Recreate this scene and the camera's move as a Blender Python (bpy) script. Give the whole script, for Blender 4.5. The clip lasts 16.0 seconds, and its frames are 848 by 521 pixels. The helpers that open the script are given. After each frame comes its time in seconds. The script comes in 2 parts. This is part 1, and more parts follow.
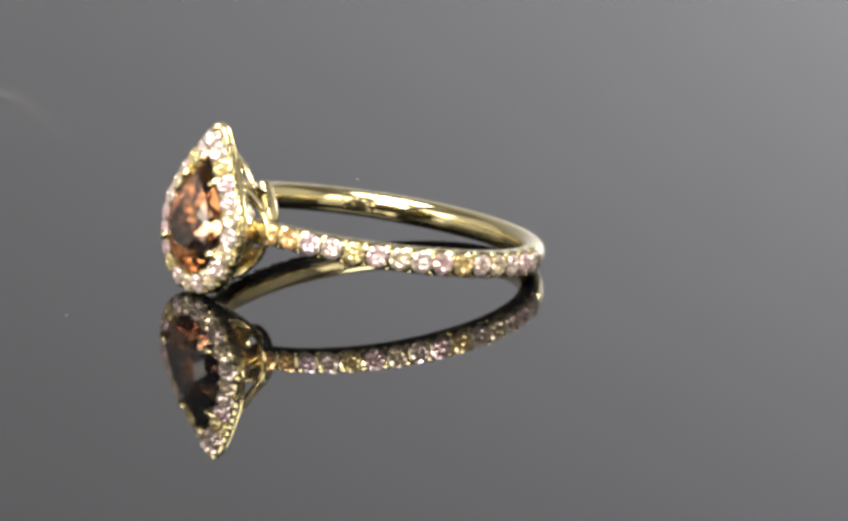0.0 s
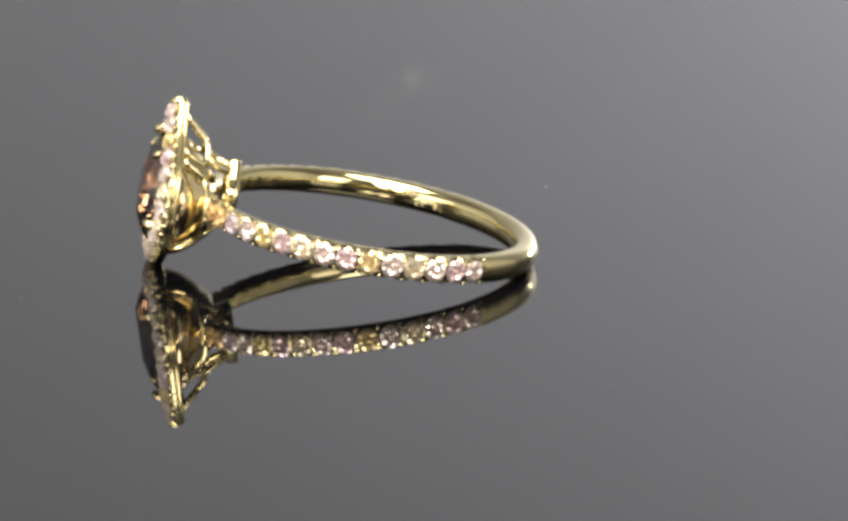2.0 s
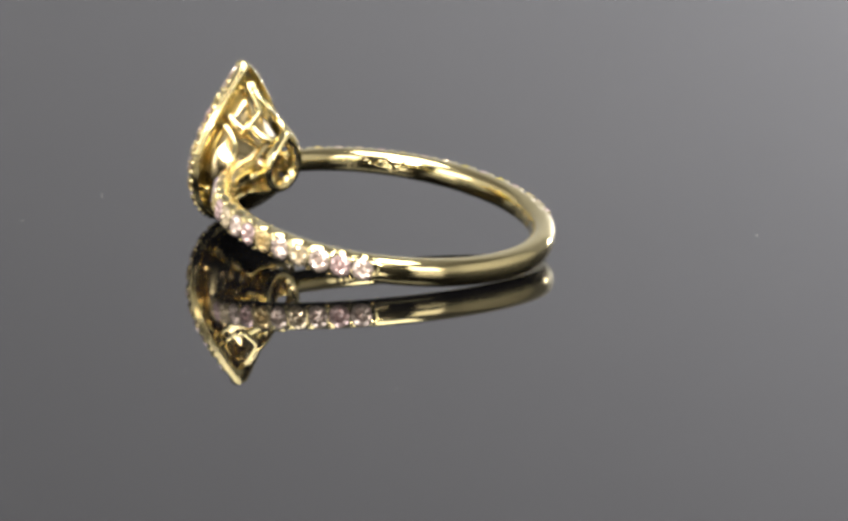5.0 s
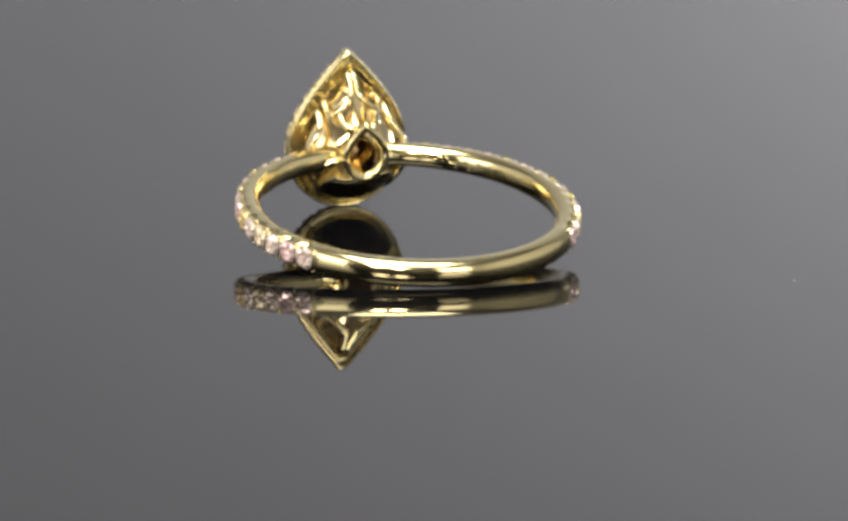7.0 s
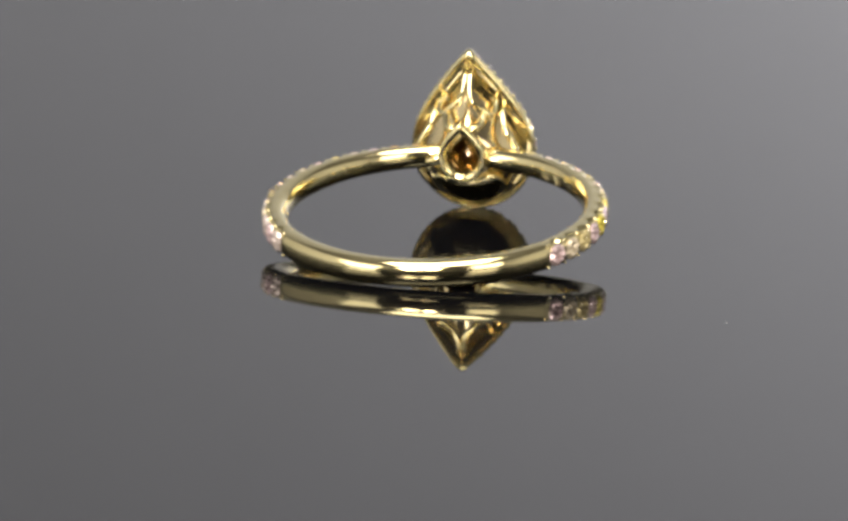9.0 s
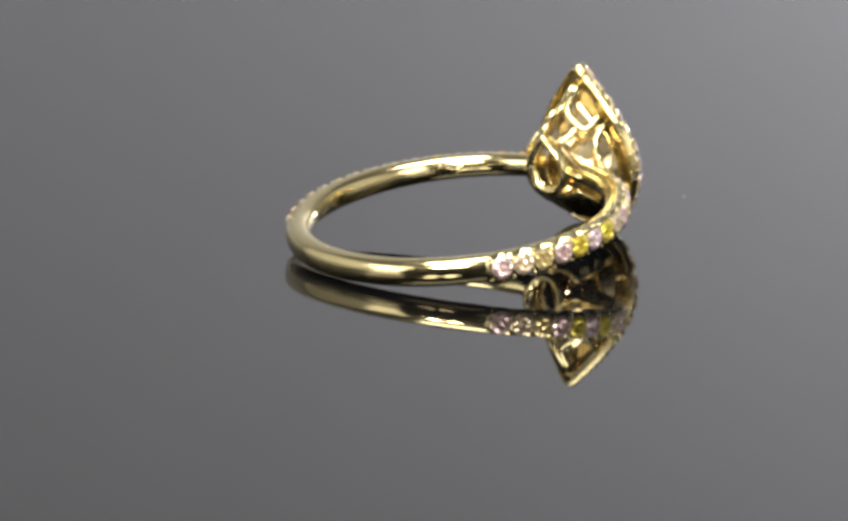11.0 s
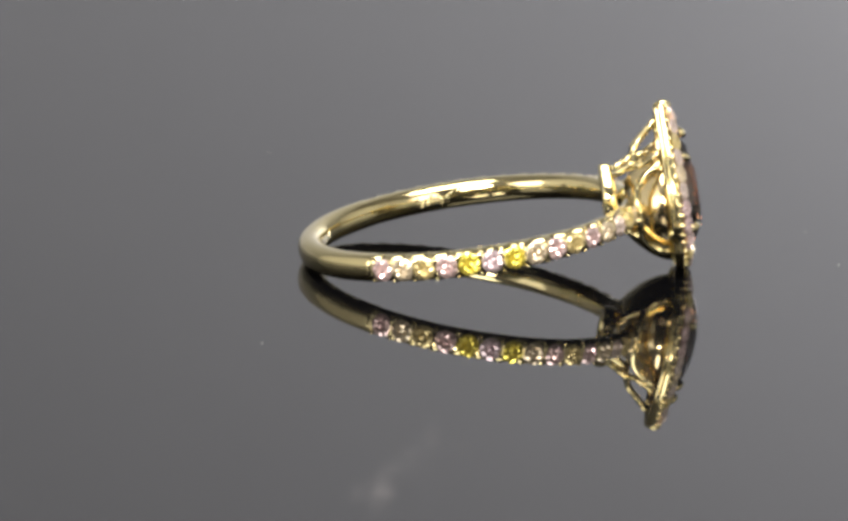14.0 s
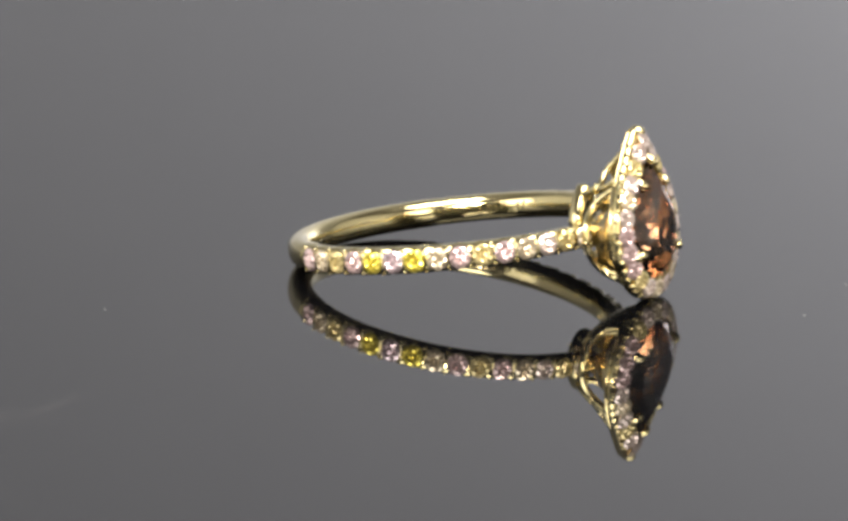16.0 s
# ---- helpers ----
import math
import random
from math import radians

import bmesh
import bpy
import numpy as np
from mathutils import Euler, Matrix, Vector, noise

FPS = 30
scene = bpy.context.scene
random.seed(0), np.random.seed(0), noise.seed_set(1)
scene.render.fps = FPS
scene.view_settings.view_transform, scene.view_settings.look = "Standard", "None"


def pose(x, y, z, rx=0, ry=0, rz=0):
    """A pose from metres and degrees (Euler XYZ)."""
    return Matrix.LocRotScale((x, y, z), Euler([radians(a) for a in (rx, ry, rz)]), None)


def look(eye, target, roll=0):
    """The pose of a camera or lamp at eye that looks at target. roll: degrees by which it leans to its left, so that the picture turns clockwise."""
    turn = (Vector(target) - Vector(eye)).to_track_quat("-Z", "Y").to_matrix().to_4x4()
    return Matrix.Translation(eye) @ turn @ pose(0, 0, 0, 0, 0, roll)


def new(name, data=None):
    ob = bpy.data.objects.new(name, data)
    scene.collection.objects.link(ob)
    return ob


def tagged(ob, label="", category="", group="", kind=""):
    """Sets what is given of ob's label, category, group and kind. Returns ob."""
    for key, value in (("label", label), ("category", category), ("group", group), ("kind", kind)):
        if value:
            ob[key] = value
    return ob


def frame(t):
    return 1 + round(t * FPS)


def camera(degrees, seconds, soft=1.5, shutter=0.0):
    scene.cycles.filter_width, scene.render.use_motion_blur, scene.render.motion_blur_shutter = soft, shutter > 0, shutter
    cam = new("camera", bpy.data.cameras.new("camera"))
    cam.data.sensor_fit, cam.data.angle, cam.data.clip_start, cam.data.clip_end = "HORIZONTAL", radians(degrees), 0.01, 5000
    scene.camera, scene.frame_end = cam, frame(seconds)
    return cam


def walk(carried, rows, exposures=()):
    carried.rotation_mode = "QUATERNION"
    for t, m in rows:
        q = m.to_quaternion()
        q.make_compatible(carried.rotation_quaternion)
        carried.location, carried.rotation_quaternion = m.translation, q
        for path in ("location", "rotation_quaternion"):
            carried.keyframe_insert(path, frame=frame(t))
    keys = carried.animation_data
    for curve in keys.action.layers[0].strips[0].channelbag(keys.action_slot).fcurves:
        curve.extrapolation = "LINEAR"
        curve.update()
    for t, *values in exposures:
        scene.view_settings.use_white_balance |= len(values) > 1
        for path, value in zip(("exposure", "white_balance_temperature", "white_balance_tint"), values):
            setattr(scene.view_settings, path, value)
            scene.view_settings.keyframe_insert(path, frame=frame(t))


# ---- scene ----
# ---- camera ----
cam = camera(6.154, 16.0, soft=3.7)
EYE = pose(0, -0.44798, 0.10663, 90 - 13.371, 0, -0.046) @ pose(0, 0, 0, 0, 0, 1.222)
walk(cam, [(0.0, EYE), (16.0, EYE)])

# ---- light ----
def area_lamp(name, eye, target, sx, sy, watts, colour):
    data = bpy.data.lights.new(name, "AREA")
    data.shape, data.size, data.size_y, data.energy, data.color = "RECTANGLE", sx, sy, watts, colour
    ob = new(name, data)
    ob.matrix_world = look(eye, target)
    return ob


world = bpy.data.worlds.new("world")
scene.world = world
world.use_nodes = True
world.node_tree.nodes["Background"].inputs[0].default_value = (0.55, 0.57, 0.6, 1)
world.node_tree.nodes["Background"].inputs[1].default_value = 0.05

area_lamp("top_light", (0.0, -0.16, 0.62), (0, -0.06, 0), 0.42, 0.30, 6.1, (1.0, 0.97, 0.93))
# unseen lamp added low on the right to grade the backdrop brighter there
area_lamp("backdrop_fill", (0.19, 0.26, 0.01), (0.03, 0.35, 0.04), 0.05, 0.05, 1.78, (1.0, 0.95, 0.91))
area_lamp("front_lamp", (-0.19, -0.60, 0.36), (0, 0, 0), 0.09, 0.12, 2.2, (1.0, 0.90, 0.79))
area_lamp("front_lamp", (-0.04, -0.62, 0.36), (0, 0, 0), 0.09, 0.12, 2.2, (1.0, 0.90, 0.79))
area_lamp("side_softbox", (-0.53, -0.40, 0.23), (0, 0, 0.02), 0.36, 0.40, 1.75, (1.0, 0.95, 0.88))
area_lamp("side_softbox", (0.37, -0.58, 0.23), (0, 0, 0.02), 0.24, 0.32, 1.25, (1.0, 0.93, 0.85))
scene.view_settings.exposure = 0.0

# ---- materials ----
def material(name, colour, rough=0.5, metal=0.0, **sockets):
    mat = bpy.data.materials.new(name)
    mat.use_nodes = True
    bsdf = mat.node_tree.nodes["Principled BSDF"]
    bsdf.inputs["Base Color"].default_value = (*colour, 1)
    bsdf.inputs["Roughness"].default_value = rough
    bsdf.inputs["Metallic"].default_value = metal
    for key, value in sockets.items():
        bsdf.inputs[key.replace("_", " ")].default_value = value
    return mat


def grain(mat, scale, low, high, colour_low=None, colour_high=None, bump=0.0, distance=0.0001):
    """Noise that drives the roughness between low and high, and the colour and relief if given."""
    tree = mat.node_tree
    bsdf = tree.nodes["Principled BSDF"]
    place = tree.nodes.new("ShaderNodeTexCoord")
    small = tree.nodes.new("ShaderNodeTexNoise")
    small.inputs["Scale"].default_value, small.inputs["Detail"].default_value = scale, 6
    tree.links.new(place.outputs["Object"], small.inputs["Vector"])
    ramp = tree.nodes.new("ShaderNodeMapRange")
    ramp.inputs["From Min"].default_value, ramp.inputs["From Max"].default_value = 0.3, 0.7
    ramp.inputs["To Min"].default_value, ramp.inputs["To Max"].default_value = low, high
    tree.links.new(small.outputs["Fac"], ramp.inputs["Value"])
    tree.links.new(ramp.outputs["Result"], bsdf.inputs["Roughness"])
    if colour_low:
        large = tree.nodes.new("ShaderNodeTexNoise")
        large.inputs["Scale"].default_value, large.inputs["Detail"].default_value = scale / 6, 4
        tree.links.new(place.outputs["Object"], large.inputs["Vector"])
        mix = tree.nodes.new("ShaderNodeMix")
        mix.data_type = "RGBA"
        mix.inputs[6].default_value, mix.inputs[7].default_value = (*colour_low, 1), (*colour_high, 1)
        tree.links.new(large.outputs["Fac"], mix.inputs[0])
        tree.links.new(mix.outputs[2], bsdf.inputs["Base Color"])
    if bump:
        relief = tree.nodes.new("ShaderNodeBump")
        relief.inputs["Strength"].default_value, relief.inputs["Distance"].default_value = bump, distance
        tree.links.new(small.outputs["Fac"], relief.inputs["Height"])
        tree.links.new(relief.outputs["Normal"], bsdf.inputs["Normal"])
    return mat


GOLD = grain(material("polished_yellow_gold", (0.73, 0.625, 0.33), 0.1, 1.0), 900, 0.10, 0.17,
             (0.74, 0.635, 0.32), (0.80, 0.695, 0.40), 0.08, 0.00002)
SATIN_GOLD = grain(material("satin_yellow_gold", (0.76, 0.62, 0.34), 0.2, 1.0), 1400, 0.14, 0.22,
                   (0.73, 0.59, 0.31), (0.79, 0.66, 0.40), 0.1, 0.00002)
ACRYLIC = grain(material("black_acrylic", (0.0025, 0.0025, 0.003), 0.01, 0.0, IOR=1.30), 300, 0.004, 0.012)
DUST = material("pale_dust", (0.28, 0.27, 0.26), 0.9)


def smudge(mat, spots):
    """Greasy finger marks: soft blots at given places (millimetres), broken up by noise."""
    tree = mat.node_tree
    bsdf = tree.nodes["Principled BSDF"]
    place = tree.nodes.new("ShaderNodeTexCoord")
    total = None
    for x, y, rx, ry, strength in spots:
        local = tree.nodes.new("ShaderNodeMapping")
        local.vector_type = "TEXTURE"
        local.inputs["Location"].default_value = (x * 0.001, y * 0.001, 0)
        local.inputs["Rotation"].default_value = (0, 0, math.atan2(y, x))
        local.inputs["Scale"].default_value = (rx * 0.001, ry * 0.001, 1)
        tree.links.new(place.outputs["Object"], local.inputs["Vector"])
        blot = tree.nodes.new("ShaderNodeTexGradient")
        blot.gradient_type = "QUADRATIC_SPHERE"
        tree.links.new(local.outputs["Vector"], blot.inputs["Vector"])
        scaled = tree.nodes.new("ShaderNodeMath")
        scaled.operation = "MULTIPLY_ADD"
        tree.links.new(blot.outputs["Fac"], scaled.inputs[0])
        scaled.inputs[1].default_value = strength
        scaled.inputs[2].default_value = 0.0
        if total:
            tree.links.new(total, scaled.inputs[2])
        total = scaled.outputs[0]
    rough = tree.nodes.new("ShaderNodeTexNoise")
    rough.inputs["Scale"].default_value, rough.inputs["Detail"].default_value = 500, 3
    tree.links.new(place.outputs["Object"], rough.inputs["Vector"])
    broken = tree.nodes.new("ShaderNodeMath")
    broken.operation = "MULTIPLY"
    tree.links.new(total, broken.inputs[0])
    tree.links.new(rough.outputs["Fac"], broken.inputs[1])
    mix = tree.nodes.new("ShaderNodeMix")
    mix.data_type = "RGBA"
    mix.inputs[6].default_value, mix.inputs[7].default_value = (0.0025, 0.0025, 0.003, 1), (0.25, 0.225, 0.22, 1)
    tree.links.new(broken.outputs[0], mix.inputs[0])
    tree.links.new(mix.outputs[2], bsdf.inputs["Base Color"])


smudge(ACRYLIC, ((-26.4, 43.9, 7.0, 1.15, 0.30), (-27.2, 44.2, 3.6, 0.7, 0.15), (-25.8, 45.2, 3.6, 0.7, 0.15), (-22.8, 33.4, 6.0, 0.9, 0.15),
                 (-23.6, 36.8, 3.2, 1.1, 0.09), (-24.6, 40.0, 3.4, 1.0, 0.08), (-25.4, 34.6, 3.2, 0.9, 0.06), (-25.2, 39.0, 8.0, 2.6, 0.04)))
PAPER = grain(material("grey_backdrop_paper", (0.19, 0.196, 0.21), 0.9), 60, 0.8, 0.95,
              (0.206, 0.214, 0.236), (0.217, 0.226, 0.248), 0.05)
# tones of the unseen surround, chosen for what the gold reflects
GREY_SURROUND = grain(material("grey_added_surround", (0.25, 0.25, 0.25), 0.9), 300, 0.8, 0.95,
               (0.23, 0.23, 0.23), (0.27, 0.27, 0.27), 0.1)
PALE_SURROUND = grain(material("pale_bounce_surround", (0.55, 0.55, 0.54), 0.9), 300, 0.8, 0.95,
                     (0.53, 0.53, 0.52), (0.57, 0.57, 0.56), 0.1)
BLACK_SURROUND = grain(material("black_added_surround", (0.02, 0.02, 0.02), 0.9), 300, 0.8, 0.95,
                   (0.015, 0.015, 0.015), (0.025, 0.025, 0.025), 0.1)
TABLE = grain(material("dark_table_laminate", (0.05, 0.05, 0.055), 0.5), 60, 0.4, 0.6,
              (0.045, 0.045, 0.05), (0.06, 0.06, 0.065))
PLASTIC = grain(material("black_plastic", (0.02, 0.02, 0.022), 0.45), 200, 0.35, 0.5)


def gem(name, colour):
    """A brightly returning cut stone: half flash, half body colour."""
    return material(name, colour, 0.12, 0.72, Coat_Weight=0.2, Coat_Roughness=0.08)


def crystal(name, colour, ior=1.9):
    """Clear tinted crystal; light takes the tint on its way in and again on its way out."""
    return material(name, [c ** 0.6 for c in colour], 0.01, 0.0, IOR=ior, Transmission_Weight=1.0)


BROWN_MIRROR = material("cognac_pavilion", (0.84, 0.64, 0.46), 0.10, 1.0)
PINK = gem("pale_pink_stone", (0.86, 0.65, 0.63))
BLUSH = gem("blush_white_stone", (0.86, 0.72, 0.64))
LILAC = gem("lilac_stone", (0.84, 0.68, 0.71))
CREAM = gem("cream_stone", (0.86, 0.73, 0.52))
LEMON = gem("pale_yellow_stone", (0.86, 0.71, 0.34))
YELLOW = gem("vivid_yellow_stone", (0.93, 0.78, 0.12))
AMBER = gem("amber_stone", (0.88, 0.68, 0.34))
ORANGE = gem("orange_stone", (0.86, 0.56, 0.26))
COGNAC = crystal("cognac_stone", (0.55, 0.325, 0.205), 2.0)

MM = 0.001


def part(name, bm, mat, parent, label="", smooth=False, matrix=None):
    """Links a bmesh drawn in millimetres as one mesh under its thing or part."""
    bmesh.ops.scale(bm, vec=(MM, MM, MM), verts=bm.verts)
    data = bpy.data.meshes.new(name)
    bm.normal_update()
    bm.to_mesh(data)
    bm.free()
    if smooth:
        data.shade_smooth()
    data.materials.append(mat)
    ob = new(name, data)
    ob.parent = parent
    if matrix:
        ob.matrix_basis = matrix
    if label:
        ob["label"] = label
    return ob


def repeat(name, data, parent, matrix, mat=None):
    """One more piece on shared mesh data, with a material of its own if given."""
    ob = new(name, data)
    ob.parent, ob.matrix_basis = parent, matrix
    if mat:
        ob.material_slots[0].link = "OBJECT"
        ob.material_slots[0].material = mat
        ob["label"] = "small faceted " + mat.name.replace("_", " ")
    return ob


def loft(rings, closed=True, cap=False):
    """A skin over rings of points, each ring closed; closed joins the last to the first."""
    bm = bmesh.new()
    made = [[bm.verts.new(p) for p in ring] for ring in rings]
    n = len(made[0])
    for a, b in zip(made, made[1:] + (made[:1] if closed else [])):
        for i in range(n):
            bm.faces.new((a[i], a[(i + 1) % n], b[(i + 1) % n], b[i]))
    if cap and not closed:
        bm.faces.new(made[0][::-1])
        bm.faces.new(made[-1])
    bmesh.ops.recalc_face_normals(bm, faces=bm.faces)
    return bm


def bezier(a, b, c, d, t):
    s = 1 - t
    return tuple(s ** 3 * p + 3 * s * s * t * q + 3 * s * t * t * r + t ** 3 * w for p, q, r, w in zip(a, b, c, d))


def pear(tip, half, wide, bottom, n=24):
    """A pear outline in (y, z): its tip height, half width, height of the widest line, and bottom."""
    k, rise = 0.5523, tip - wide
    right = [bezier((0, tip), (half * 0.385, tip - rise * 0.27), (half, wide + rise * 0.36), (half, wide), i / n) for i in range(n)]
    low = [bezier((half, wide), (half, wide - k * (wide - bottom)), (k * half, bottom), (0, bottom), i / n) for i in range(n)]
    side = right + low
    line = side + [(0, bottom)] + [(-y, z) for y, z in side[:0:-1]]
    m = len(line)
    for _ in range(4):
        soft = dict((i % m, tuple((p + 2 * q + r) / 4 for p, q, r in zip(line[(i - 1) % m], line[i % m], line[(i + 1) % m]))) for i in range(-3, 4))
        line = [soft.get(i, p) for i, p in enumerate(line)]
    return line


def even(outline, count, start=0.0):
    """count points spaced evenly along a closed outline, with the outward normal of each."""
    pts = [Vector(p) for p in outline]
    pts.append(pts[0])
    run = [0.0]
    for a, b in zip(pts, pts[1:]):
        run.append(run[-1] + (b - a).length)
    got = []
    for i in range(count):
        s = ((i + start) / count % 1) * run[-1]
        j = max(k for k in range(len(run) - 1) if run[k] <= s + 1e-9)
        a, b = pts[j], pts[j + 1]
        p = a.lerp(b, (s - run[j]) / max(run[j + 1] - run[j], 1e-9))
        d = (b - a).normalized()
        got.append((p, Vector((-d.y, d.x))))
    return got


def outward(line):
    """The outward normal at each point of a closed outline."""
    m = len(line)
    ways = [(Vector(line[(i + 1) % m]) - Vector(line[i - 1])).normalized() for i in range(m)]
    return [Vector((-d.y, d.x)) for d in ways]


def tube(points, radius, sides=8, ends=True, taper=None):
    """A round wire along points, in millimetres."""
    pts = [Vector(p) for p in points]
    rings = []
    for i, p in enumerate(pts):
        d = (pts[min(i + 1, len(pts) - 1)] - pts[max(i - 1, 0)]).normalized()
        u = d.cross(Vector((0.31, 0.17, 0.93))).normalized()
        v = d.cross(u)
        r = radius * (taper[i] if taper else 1)
        rings.append([p + r * (math.cos(a) * u + math.sin(a) * v) for a in (2 * math.pi * k / sides for k in range(sides))])
    return loft(rings, False, ends)


def brilliant(size):
    """A round brilliant whose crown shows the star of its facets; it faces +z."""
    bm = bmesh.new()
    r = size / 2
    rows = []
    for count, rad, z, turn in ((16, 1.0, -0.03, 0), (16, 1.0, 0.04, 0), (16, 0.80, 0.20, 0.5), (16, 0.58, 0.27, 0), (16, 0.36, 0.13, 0.5)):
        row = []
        for k in range(count):
            a = 2 * math.pi * (k + turn) / count
            lift = 0.05 * (-1) ** k if 0.3 < rad < 0.9 else 0.0
            row.append(bm.verts.new((rad * r * math.cos(a), rad * r * math.sin(a), (z + lift) * r)))
        rows.append(row)
    top, low = bm.verts.new((0, 0, 0.26 * r)), bm.verts.new((0, 0, -0.80 * r))
    for i, (a, b) in enumerate(zip(rows, rows[1:])):
        for k in range(16):
            n = (k + 1) % 16
            if i % 2 == 0 and i:
                bm.faces.new((a[k], a[n], b[n])), bm.faces.new((a[k], b[n], b[k]))
            else:
                bm.faces.new((a[k], a[n], b[k])), bm.faces.new((a[n], b[n], b[k]))
    for k in range(16):
        bm.faces.new((rows[-1][k], rows[-1][(k + 1) % 16], top))
        bm.faces.new((rows[0][(k + 1) % 16], rows[0][k], low))
    return bm


def mesh_of(bm, name, mat, smooth=False):
    bmesh.ops.scale(bm, vec=(MM, MM, MM), verts=bm.verts)
    data = bpy.data.meshes.new(name)
    bm.to_mesh(data)
    bm.free()
    if smooth:
        data.shade_smooth()
    data.materials.append(mat)
    return data


def bead_mesh(radius, length):
    """A rounded grain of metal that holds stones; it points along +z."""
    bm = bmesh.new()
    bmesh.ops.create_icosphere(bm, subdivisions=2, radius=radius)
    for v in bm.verts:
        v.co.z *= length
    return mesh_of(bm, "bead", GOLD, True)


def facing(p, normal, up=(0, 0, 1)):
    """A pose in millimetres at p whose z looks along normal."""
    z = Vector(normal).normalized()
    x = Vector(up).cross(z).normalized()
    y = z.cross(x)
    m = Matrix((x, y, z)).transposed().to_4x4()
    m.translation = Vector(p) * MM
    return m


# ---- the place ----
def box(name, lo, hi, mat, bevel=0.0):
    bm = bmesh.new()
    bmesh.ops.create_cube(bm, size=1)
    for v in bm.verts:
        v.co = Vector([(a + b) / 2 + c * (b - a) for a, b, c in zip(lo, hi, v.co)])
    if bevel:
        bmesh.ops.bevel(bm, geom=bm.edges, offset=bevel, segments=3, affect="EDGES")
    data = bpy.data.meshes.new(name)
    bm.to_mesh(data)
    bm.free()
    data.materials.append(mat)
    return new(name, data)


def build_surround():
    """Unseen panels added round the table to shape reflections; they close all sides."""
    for name, lo, hi, mat, label in (
            # pale sides bounce light into the gold; black front darkens its reflections
            ("wall_west", (-0.62, -0.72, -0.045), (-0.60, 0.40, 0.66), PALE_SURROUND, "unseen pale grey side panel added to bounce light"),
            ("wall_east", (0.60, -0.72, -0.045), (0.62, 0.40, 0.66), PALE_SURROUND, "unseen pale grey side panel added to bounce light"),
            ("wall_south", (-0.62, -0.74, -0.045), (0.62, -0.72, 0.20), BLACK_SURROUND, "unseen black front panel added to darken reflections"),
            ("wall_south_upper", (-0.62, -0.74, 0.20), (0.62, -0.72, 0.66), BLACK_SURROUND, "unseen black upper front panel added to darken reflections"),
            ("wall_north", (-0.62, 0.40, -0.045), (0.62, 0.42, 0.66), GREY_SURROUND, "unseen mid grey back panel of the added surround"),
            ("ceiling", (-0.62, -0.74, 0.66), (0.62, 0.42, 0.68), GREY_SURROUND, "unseen mid grey roof panel of the added surround")):
        tagged(box(name, lo, hi, mat), label, name.split("_")[0], kind="structure")
    tagged(box("floor", (-0.70, -0.80, -0.085), (0.70, 0.50, -0.045), TABLE, 0.004), "dark laminate table top under the added surround", "table top", kind="structure")


def build_backdrop():
    face, back = [], []
    for i in range(41):
        if i < 8:
            y, z, a = 0.20 + i * 0.01, -0.043, 0.0
        elif i < 33:
            a = (i - 8) / 24 * math.pi / 2
            y, z = 0.28 + 0.07 * math.sin(a), 0.027 - 0.07 * math.cos(a)
        else:
            y, z, a = 0.35, 0.027 + (i - 32) / 8 * 0.60, math.pi / 2
        face.append((y, z))
        back.append((y + 0.001 * math.sin(a), z - 0.001 * math.cos(a)))
    outline = face + back[::-1]
    bm = loft([[(-0.588 + 0.049 * k, y, z) for y, z in outline] for k in range(25)], False, True)
    data = bpy.data.meshes.new("backdrop")
    bm.to_mesh(data)
    bm.free()
    data.materials.append(PAPER)
    tagged(new("backdrop", data), "smooth grey paper sweep behind the turntable", "backdrop", kind="structure")


def lathe(profile, sides=128):
    rings = [[(r * math.cos(2 * math.pi * k / sides), r * math.sin(2 * math.pi * k / sides), z) for k in range(sides)] for r, z in profile]
    return loft(rings, False, True)


def build_turntable():
    table = new("turntable")
    tagged(table, "round display turntable with a glossy black acrylic top", "turntable")
    part("base", lathe([(95, -44.5), (98, -43), (98, -16), (95, -14), (60, -12.5), (60, -7)]), PLASTIC, table)
    platter = part("platter", lathe([(118, -6), (119.4, -5.2), (120, -4), (120, -1.5), (119.5, -0.4), (118.5, 0)]), ACRYLIC, table, "mirror-glossy black acrylic disc")
    flake = bead_mesh(0.045, 0.5)
    flake.materials[0] = DUST
    for x, y, size in ((-19.8, -14.8, 1.4), (-14.0, -20.8, 1.1), (-3.8, 21.7, 1.2), (23.3, -18.8, 0.8), (28.7, -8.2, 0.6), (21.0, -21.3, 0.6)):
        repeat("dust_speck", flake, platter, Matrix.Translation((x * MM, y * MM, 0.02 * MM)) @ Matrix.Scale(size, 4))
    return platter


# ---- the ring ----
R_OUT, R_IN = 10.118, 8.66
FIRST, STEP, COUNT = 17.5, 7.6, 15
LAST = FIRST + STEP * (COUNT - 1)


def pave_depth(deg):
    """How far a place on the shank lies in the stone-set stretch: 0 plain, 1 set."""
    return 1.0 if FIRST - 5 < deg < LAST + STEP * 0.62 else 0.0


def reach(deg):
    """0 beside the head, 1 on the wider back of the band."""
    return max(0.0, min(1.0, (deg - 12) / 70))


def band_half(deg):
    """Half the band's width at a place on the shank."""
    return 0.695 + 0.125 * reach(deg)


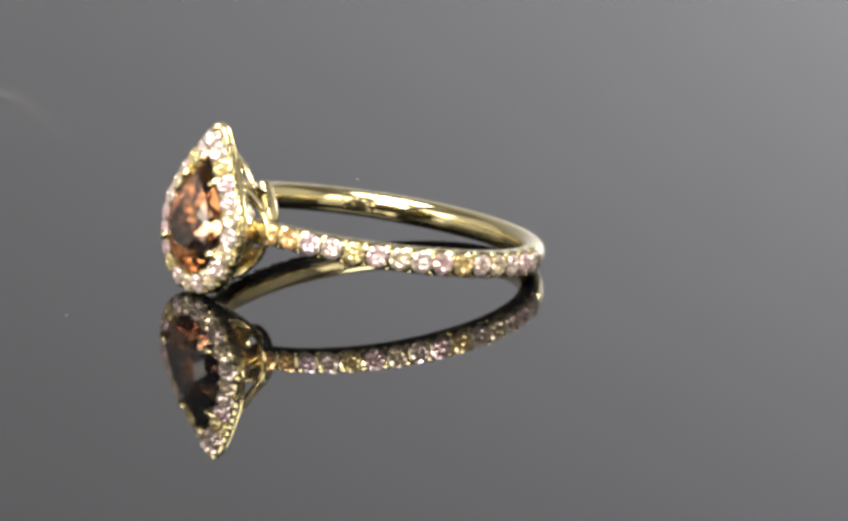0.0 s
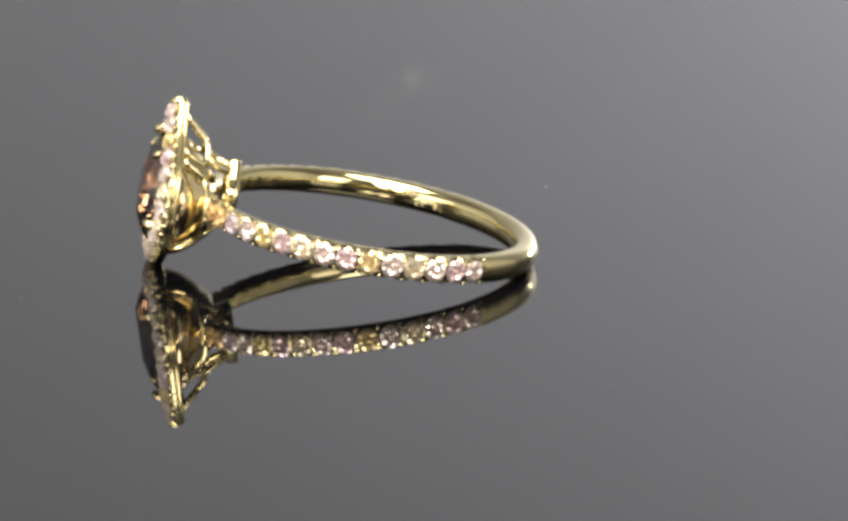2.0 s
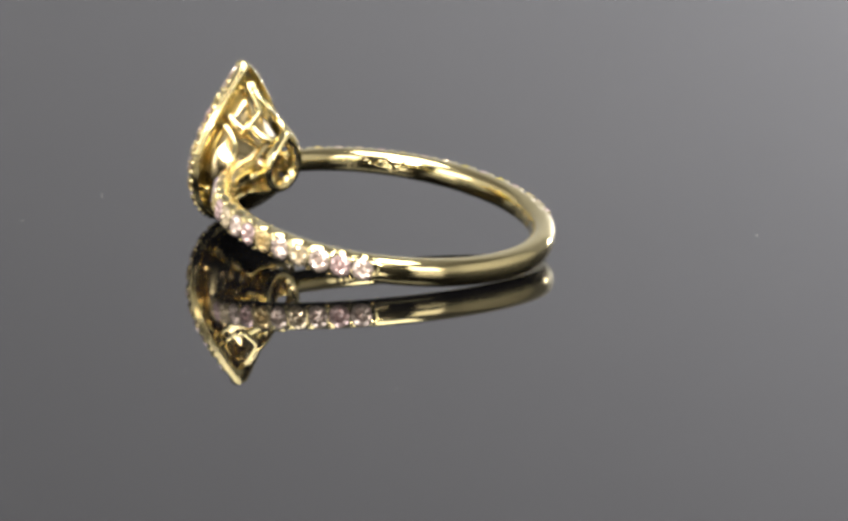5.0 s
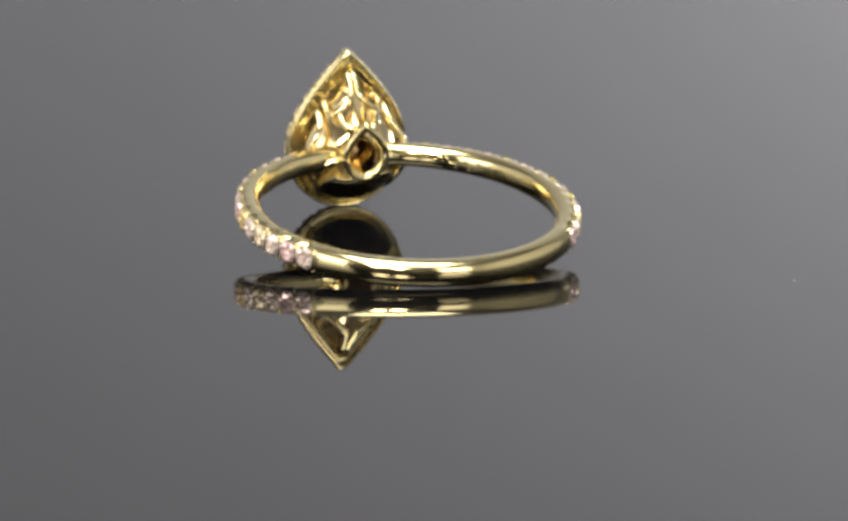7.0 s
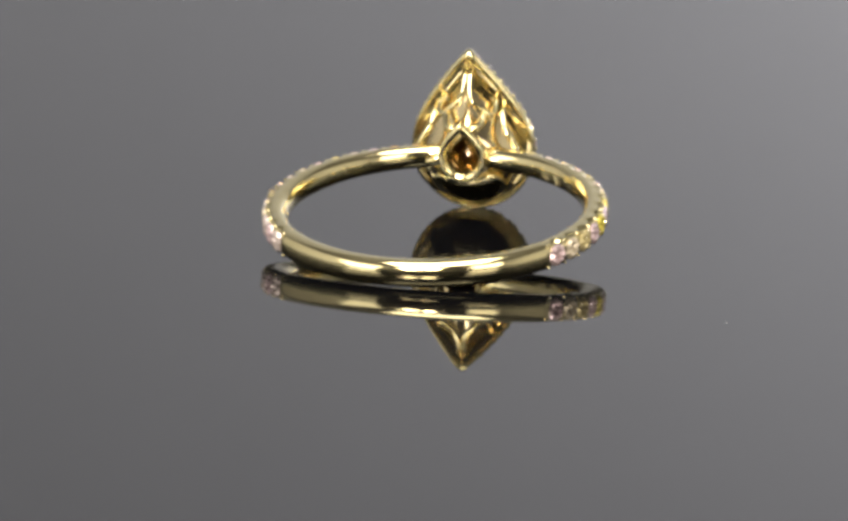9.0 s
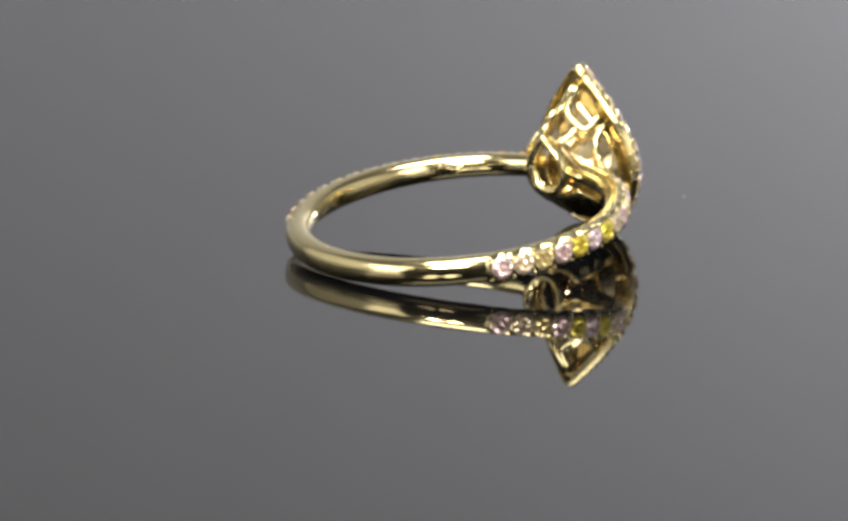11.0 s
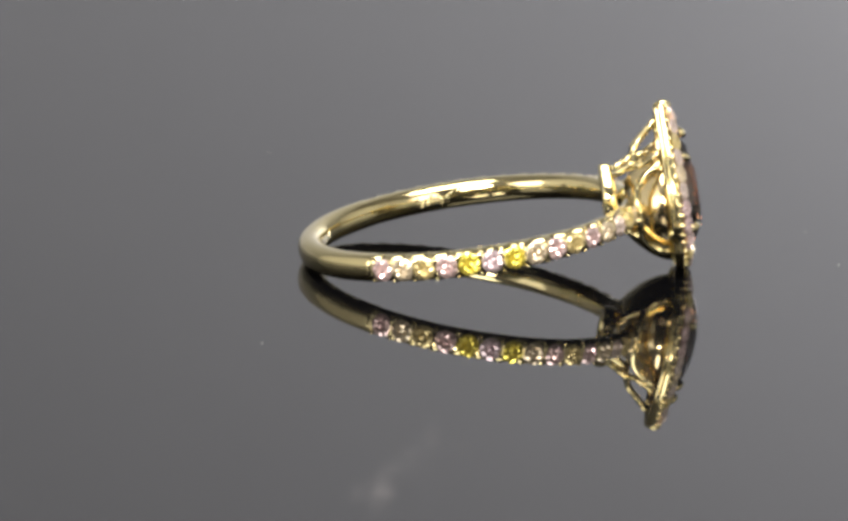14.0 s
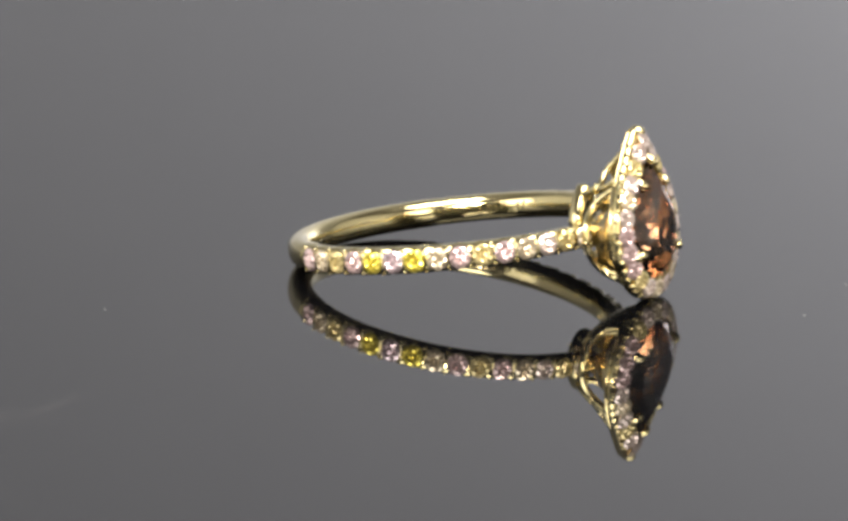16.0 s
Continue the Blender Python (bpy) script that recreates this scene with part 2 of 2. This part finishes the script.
def build_shank(ring):
    rings = []
    for i in range(1, 720):
        deg = i * 0.5
        side = min(deg, 360 - deg)
        if side < 9:
            continue
        half = band_half(side)
        outer, inner = R_OUT, R_IN + 0.2 * (1 - reach(side))
        cut = pave_depth(side)
        notch = 0.5 + 0.5 * math.cos(2 * math.pi * (side - FIRST) / STEP)
        a = radians(deg)
        loop = []
        for k in range(32):
            u = 2 * math.pi * k / 32
            c, s = math.cos(u), math.sin(u)
            e = 0.88 if c < 0 else 0.62 if cut else 0.85
            cu = math.copysign(abs(c) ** e, c)
            sv = math.copysign(abs(s) ** e, s)
            r = (outer + inner) / 2 + (outer - inner) / 2 * cu
            v = half * sv
            if cut:
                v *= 0.97 - 0.03 * max(c, 0)
            if cut and c > 0.05:
                r -= 0.20 * cu * (0.4 + 0.6 * notch)
                r -= 0.26 * notch * abs(sv) ** 3 * c ** 0.4
                v *= 1 - 0.07 * notch * c ** 0.6
            loop.append((r * math.cos(a), r * math.sin(a), v))
        rings.append(loop)
    shank = part("shank", loft(rings, False, True), GOLD, ring, "polished yellow gold band", smooth=True)
    # rows of plain raised bars inside the band; the first is a stamp
    for first, count in ((37.0, 6), (92.0, 9), (-58.0, 14), (-130.0, 10)):
        for k in range(count):
            tall = (0.45, 0.30, 0.45, 0.40, 0.24)[k % 5]
            bar = bmesh.new()
            bmesh.ops.create_cube(bar, size=1)
            bmesh.ops.scale(bar, vec=(0.06, 0.14 + 0.05 * (k % 3), tall), verts=bar.verts)
            bmesh.ops.bevel(bar, geom=bar.edges, offset=0.02, segments=1, affect="EDGES")
            deg = first + 2.0 * k + 0.4 * (k % 2)
            a = radians(deg)
            m = Matrix.Rotation(a, 4, "Z")
            m.translation = Vector((math.cos(a), math.sin(a), 0.12 * (-1) ** (k // 2))) * MM
            m.translation.xy *= R_IN + 0.2 * (1 - reach(abs(deg))) + 0.015
            part("inner_bar", bar, GOLD, shank, matrix=m)
    stone = mesh_of(brilliant(1.34), "pave_stone", CREAM)
    grainy = bead_mesh(0.115, 2.3)
    # from the plain end of the band towards the head
    one = (BLUSH, PINK, BLUSH, CREAM, BLUSH, AMBER, PINK, BLUSH, CREAM, PINK, LEMON, BLUSH, LILAC, ORANGE, ORANGE)
    two = (PINK, CREAM, LEMON, PINK, YELLOW, LILAC, YELLOW, CREAM, PINK, LEMON, PINK, CREAM, BLUSH, LEMON, CREAM)
    for sign, colours in ((1, one), (-1, two)):
        for k in range(COUNT):
            deg = FIRST + STEP * k
            a = radians(deg) * sign
            size = 0.93 + 0.07 * reach(deg)
            n = Vector((math.cos(a), math.sin(a), 0))
            spin = Matrix.Rotation(random.uniform(0, 0.8), 4, "Z") @ Matrix.Rotation(random.uniform(-0.06, 0.06), 4, "X")
            m = facing(n * (R_OUT - 0.16), n) @ spin @ Matrix.Scale(size, 4)
            repeat("pave_stone", stone, shank, m, colours[COUNT - 1 - k])
        for k in range(COUNT + 1):
            deg = FIRST + STEP * (k - 0.5)
            a = radians(deg) * sign
            half = band_half(deg) * 0.78
            n = Vector((math.cos(a), math.sin(a), 0))
            for z in (-half, half):
                repeat("bead", grainy, shank, facing(n * (R_OUT - 0.36) + Vector((0, 0, z)), n + Vector((0, 0, z * 0.12))))


HEAD = Matrix.Translation((0, -0.10 * MM, -0.36 * MM)) @ Matrix.Rotation(radians(-1.9), 4, "X")  # set a little low and askew on the band
HALO_BACK, HALO_FRONT = 11.68, 12.46
OUTLINE = (6.46, 3.76, 0.2, -3.80)
OPENING = (4.15, 2.38, 0.2, -2.50)


def halo_ring(x, share, n=24):
    """The pear outline at depth x, share of the way from the opening to the outside."""
    d = [a + (b - a) * share for a, b in zip(OPENING, OUTLINE)]
    return [(x, y, z) for y, z in pear(*d, n)]


def build_halo(ring):
    rows = ((HALO_BACK, 0.06), (HALO_BACK, 0.92), (HALO_BACK + 0.05, 0.97), (HALO_BACK + 0.20, 0.985), (HALO_FRONT - 0.38, 0.95),
            (HALO_FRONT - 0.30, 0.80), (HALO_FRONT - 0.16, 0.50), (HALO_FRONT - 0.14, 0.18), (HALO_FRONT - 0.02, 0.10), (HALO_FRONT - 0.05, 0.0),
            (HALO_BACK + 0.15, 0.0))
    halo = part("halo", loft([halo_ring(x, s) for x, s in rows]), GOLD, ring, "pear-shaped gold halo rim", matrix=HEAD)
    halo.data.shade_smooth()
    middle = [a + (b - a) * 0.57 for a, b in zip(OPENING, OUTLINE)]
    stone = mesh_of(brilliant(1.24), "halo_stone", CREAM)
    grainy = bead_mesh(0.15, 1.6)
    hues = (LEMON, BLUSH, PINK, CREAM, BLUSH, PINK, CREAM, BLUSH, BLUSH, CREAM, PINK, BLUSH, CREAM)
    count = 22
    for k, (p, n) in enumerate(even(pear(*middle, 40), count)):
        spin = Matrix.Rotation(random.uniform(0, 0.8), 4, "Z") @ Matrix.Rotation(random.uniform(-0.08, 0.08), 4, "X")
        hue = LEMON if k in (2, count - 2) else BLUSH if k in (0, 1) else hues[(k * 5) % 13]
        out = Vector((1, n.x * 0.42, n.y * 0.42))
        repeat("halo_stone", stone, halo, facing((HALO_FRONT - 0.04, p.x, p.y), out) @ spin, hue)
    for share, many, deep in ((0.93, 44, 0.40), (0.12, 24, 0.14)):
        line = [a + (b - a) * share for a, b in zip(OPENING, OUTLINE)]
        for p, n in even(pear(*line, 40), many, 0.5):
            if p.y > 5.3:
                continue
            repeat("bead", grainy, halo, facing((HALO_FRONT - deep, p.x, p.y), (1, 0, 0)))
    line = [a + (b - a) * 0.89 for a, b in zip(OPENING, OUTLINE)]
    path = [Vector((11.58, y, z)) for y, z in pear(*line, 24)]
    rings = []
    for p, n in zip(path, outward([(v.y, v.z) for v in path])):
        rings.append([p + 0.12 * math.cos(a) * Vector((0, *n)) + 0.12 * math.sin(a) * Vector((1, 0, 0)) for a in (2 * math.pi * k / 10 for k in range(10))])
    cap = bmesh.new()
    bmesh.ops.create_icosphere(cap, subdivisions=3, radius=1)
    for v in cap.verts:
        v.co = Vector((12.0 + 0.50 * v.co.x, 0.34 * v.co.y, 5.86 + 0.38 * v.co.z))
    part("tip_cap", cap, GOLD, halo, "rounded gold tip of the pear", smooth=True)
    part("rim_wire", loft(rings), GOLD, halo, "thin smooth gold wire behind the halo", smooth=True)


STONE = (4.25, 2.5, 0.2, -2.60)


def stone_ring(share, count, turn=0.0):
    mid = 0.3
    return [(p.x * share, mid + (p.y - mid) * share) for p, _ in even(pear(*STONE, 40), count, turn)]


def build_centre_stone(ring):
    bm = bmesh.new()
    for x, share, count, turn in ((13.38, 0.52, 8, 0.5), (13.06, 0.78, 16, 0.0), (12.58, 1.0, 32, 0.0), (12.48, 1.0, 32, 0.0), (11.65, 0.76, 20, 0.5), (10.75, 0.48, 14, 0.0), (10.1, 0.22, 9, 0.5)):
        for y, z in stone_ring(share, count, turn):
            bm.verts.new((x, y, z))
    bm.verts.new((9.65, 0, 0.3))
    bmesh.ops.convex_hull(bm, input=bm.verts)
    bm.normal_update()
    for f in bm.faces:
        f.material_index = 1 if f.normal.x < -0.1 else 0
    stone = part("centre_stone", bm, COGNAC, ring, "faceted pear-cut cognac-brown stone", matrix=HEAD)
    stone.data.materials.append(BROWN_MIRROR)


RIM, FRAME = (5.45, 3.22, 0.2, -3.25), (2.95, 1.15, 0.8, -0.72)


def cup(f, d):
    """A place on the basket's cup: f of the way round from the tip, d from the rim (0) to the back frame (1)."""
    wide = math.sqrt(max(0.0, 1 - d ** 4.5))
    shape = [a + (b - a) * wide for a, b in zip(FRAME, RIM)]
    shape[0] = FRAME[0] + (RIM[0] - FRAME[0]) * (1 - d) ** 1.25
    shape[3] = FRAME[3] + (RIM[3] - FRAME[3]) * (1 - d ** 1.8)
    line = pear(*shape, 24)
    g = f % 1 * len(line)
    k = int(g)
    a, b = Vector(line[k % len(line)]), Vector(line[(k + 1) % len(line)])
    p = a.lerp(b, g - k)
    return Vector((11.55 - 3.05 * d, p.x, p.y))


def build_basket(ring):
    basket = part("basket", loft([[(x, y, z) for y, z in pear(0.9 + 1.76 * k, 1.22 * k, 0.85, 0.75 - 1.28 * k)] for x, k in
                  ((7.85, 0.98), (7.85, 1.16), (8.0, 1.22), (8.45, 1.2), (8.6, 1.12), (8.6, 0.84), (8.4, 0.78), (8.0, 0.80))]),
                  GOLD, ring, "openwork gold basket with a small pear-shaped opening", smooth=True, matrix=HEAD)
    part("seat", loft([[(x, y, z) for y, z in pear(*d, 24)] for x, d in
         ((11.70, (4.9, 3.0, 0.2, -3.05)), (11.0, (3.7, 2.85, 0.2, -2.9)), (10.4, (2.9, 2.6, 0.2, -2.65)), (9.7, (2.3, 2.0, 0.25, -2.1)), (9.2, (1.9, 1.3, 0.4, -1.3)),
          (9.3, (1.6, 1.0, 0.4, -1.0)), (9.9, (2.0, 1.7, 0.25, -1.8)), (10.5, (2.6, 2.3, 0.2, -2.4)), (11.70, (4.6, 2.7, 0.2, -2.8)))]), SATIN_GOLD, basket, smooth=True)
    # looped windows of wire round the cup
    for lo, hi, deep, thick in ((0.010, 0.100, 0.52, 0.19), (0.125, 0.385, 0.60, 0.20), (0.615, 0.875, 0.60, 0.20), (0.900, 0.990, 0.52, 0.19)):
        line = []
        for k in range(29):
            a = math.pi * k / 28
            c = math.cos(a)
            f = (lo + hi) / 2 - (hi - lo) / 2 * math.copysign(abs(c) ** 0.42, c)
            line.append(cup(f, deep * math.sin(a) ** 0.5))
        part("petal", tube(line, thick, 8), GOLD, basket, smooth=True)
    for f in (0.07, 0.27, 0.73, 0.93):
        part("stem", tube([cup(f, 0.56 + 0.44 * k / 7) for k in range(8)], 0.22, 8), GOLD, basket, smooth=True)
    rows = [[cup(0.365 + 0.27 * k / 16, 0.03 + 0.89 * i / 12) for k in range(17)] for i in range(13)]
    rows = [row + [p + Vector((0.12, 0, 0)) + 0.16 * Vector((0, -p.y, 0.3 - p.z)).normalized() for p in reversed(row)] for row in rows]
    part("bowl", loft(rows, False, True), GOLD, basket, "smooth closed underside of the basket", smooth=True)
    for z, y, f in ((2.9, 1.36, 0.222), (2.9, -1.36, 0.778), (-1.05, 2.32, 0.412), (-1.05, -2.32, 0.588), (4.15, 0.0, 0.0)):
        out = Vector((0, y, z - 0.3)).normalized()
        top = Vector((12.7, y, z))
        root = Vector((11.3, y, z)) + out * 0.35
        line = [Vector(bezier(root, root + Vector((0.7, 0, 0)), top + Vector((0.0, 0, 0)) + out * 0.40, top - out * 0.26 + Vector((0.34, 0, 0)), i / 10)) for i in range(11)]
        part("claw", tube(line, 0.25, 10, True, [1.0] * 8 + [1.05, 1.0, 0.6]), GOLD, basket, smooth=True)


def build_ring():
    ring = new("engagement_ring")
    tagged(ring, "yellow gold ring with cognac pear stone, halo and pastel pave", "ring")
    build_shank(ring)
    build_halo(ring)
    build_centre_stone(ring)
    build_basket(ring)
    return ring


build_surround()
build_backdrop()
platter = build_turntable()
ring = build_ring()


# ---- what moves ----
START, RATE = 216.217, 15.211
SEAT = pose(3.002 * MM, -0.405 * MM, 2.31 * MM) @ pose(0, 0, 0, 0, -8.714, 0) @ pose(0, 0, 0, -0.985, 0, 0)


def motions():
    times = [0.5 * i for i in range(33)]
    walk(platter, [(t, pose(0, 0, 0, 0, 0, -RATE * t)) for t in times])
    walk(ring, [(t, pose(0, 0, 0, 0, 0, START - RATE * t) @ SEAT) for t in times])


motions()
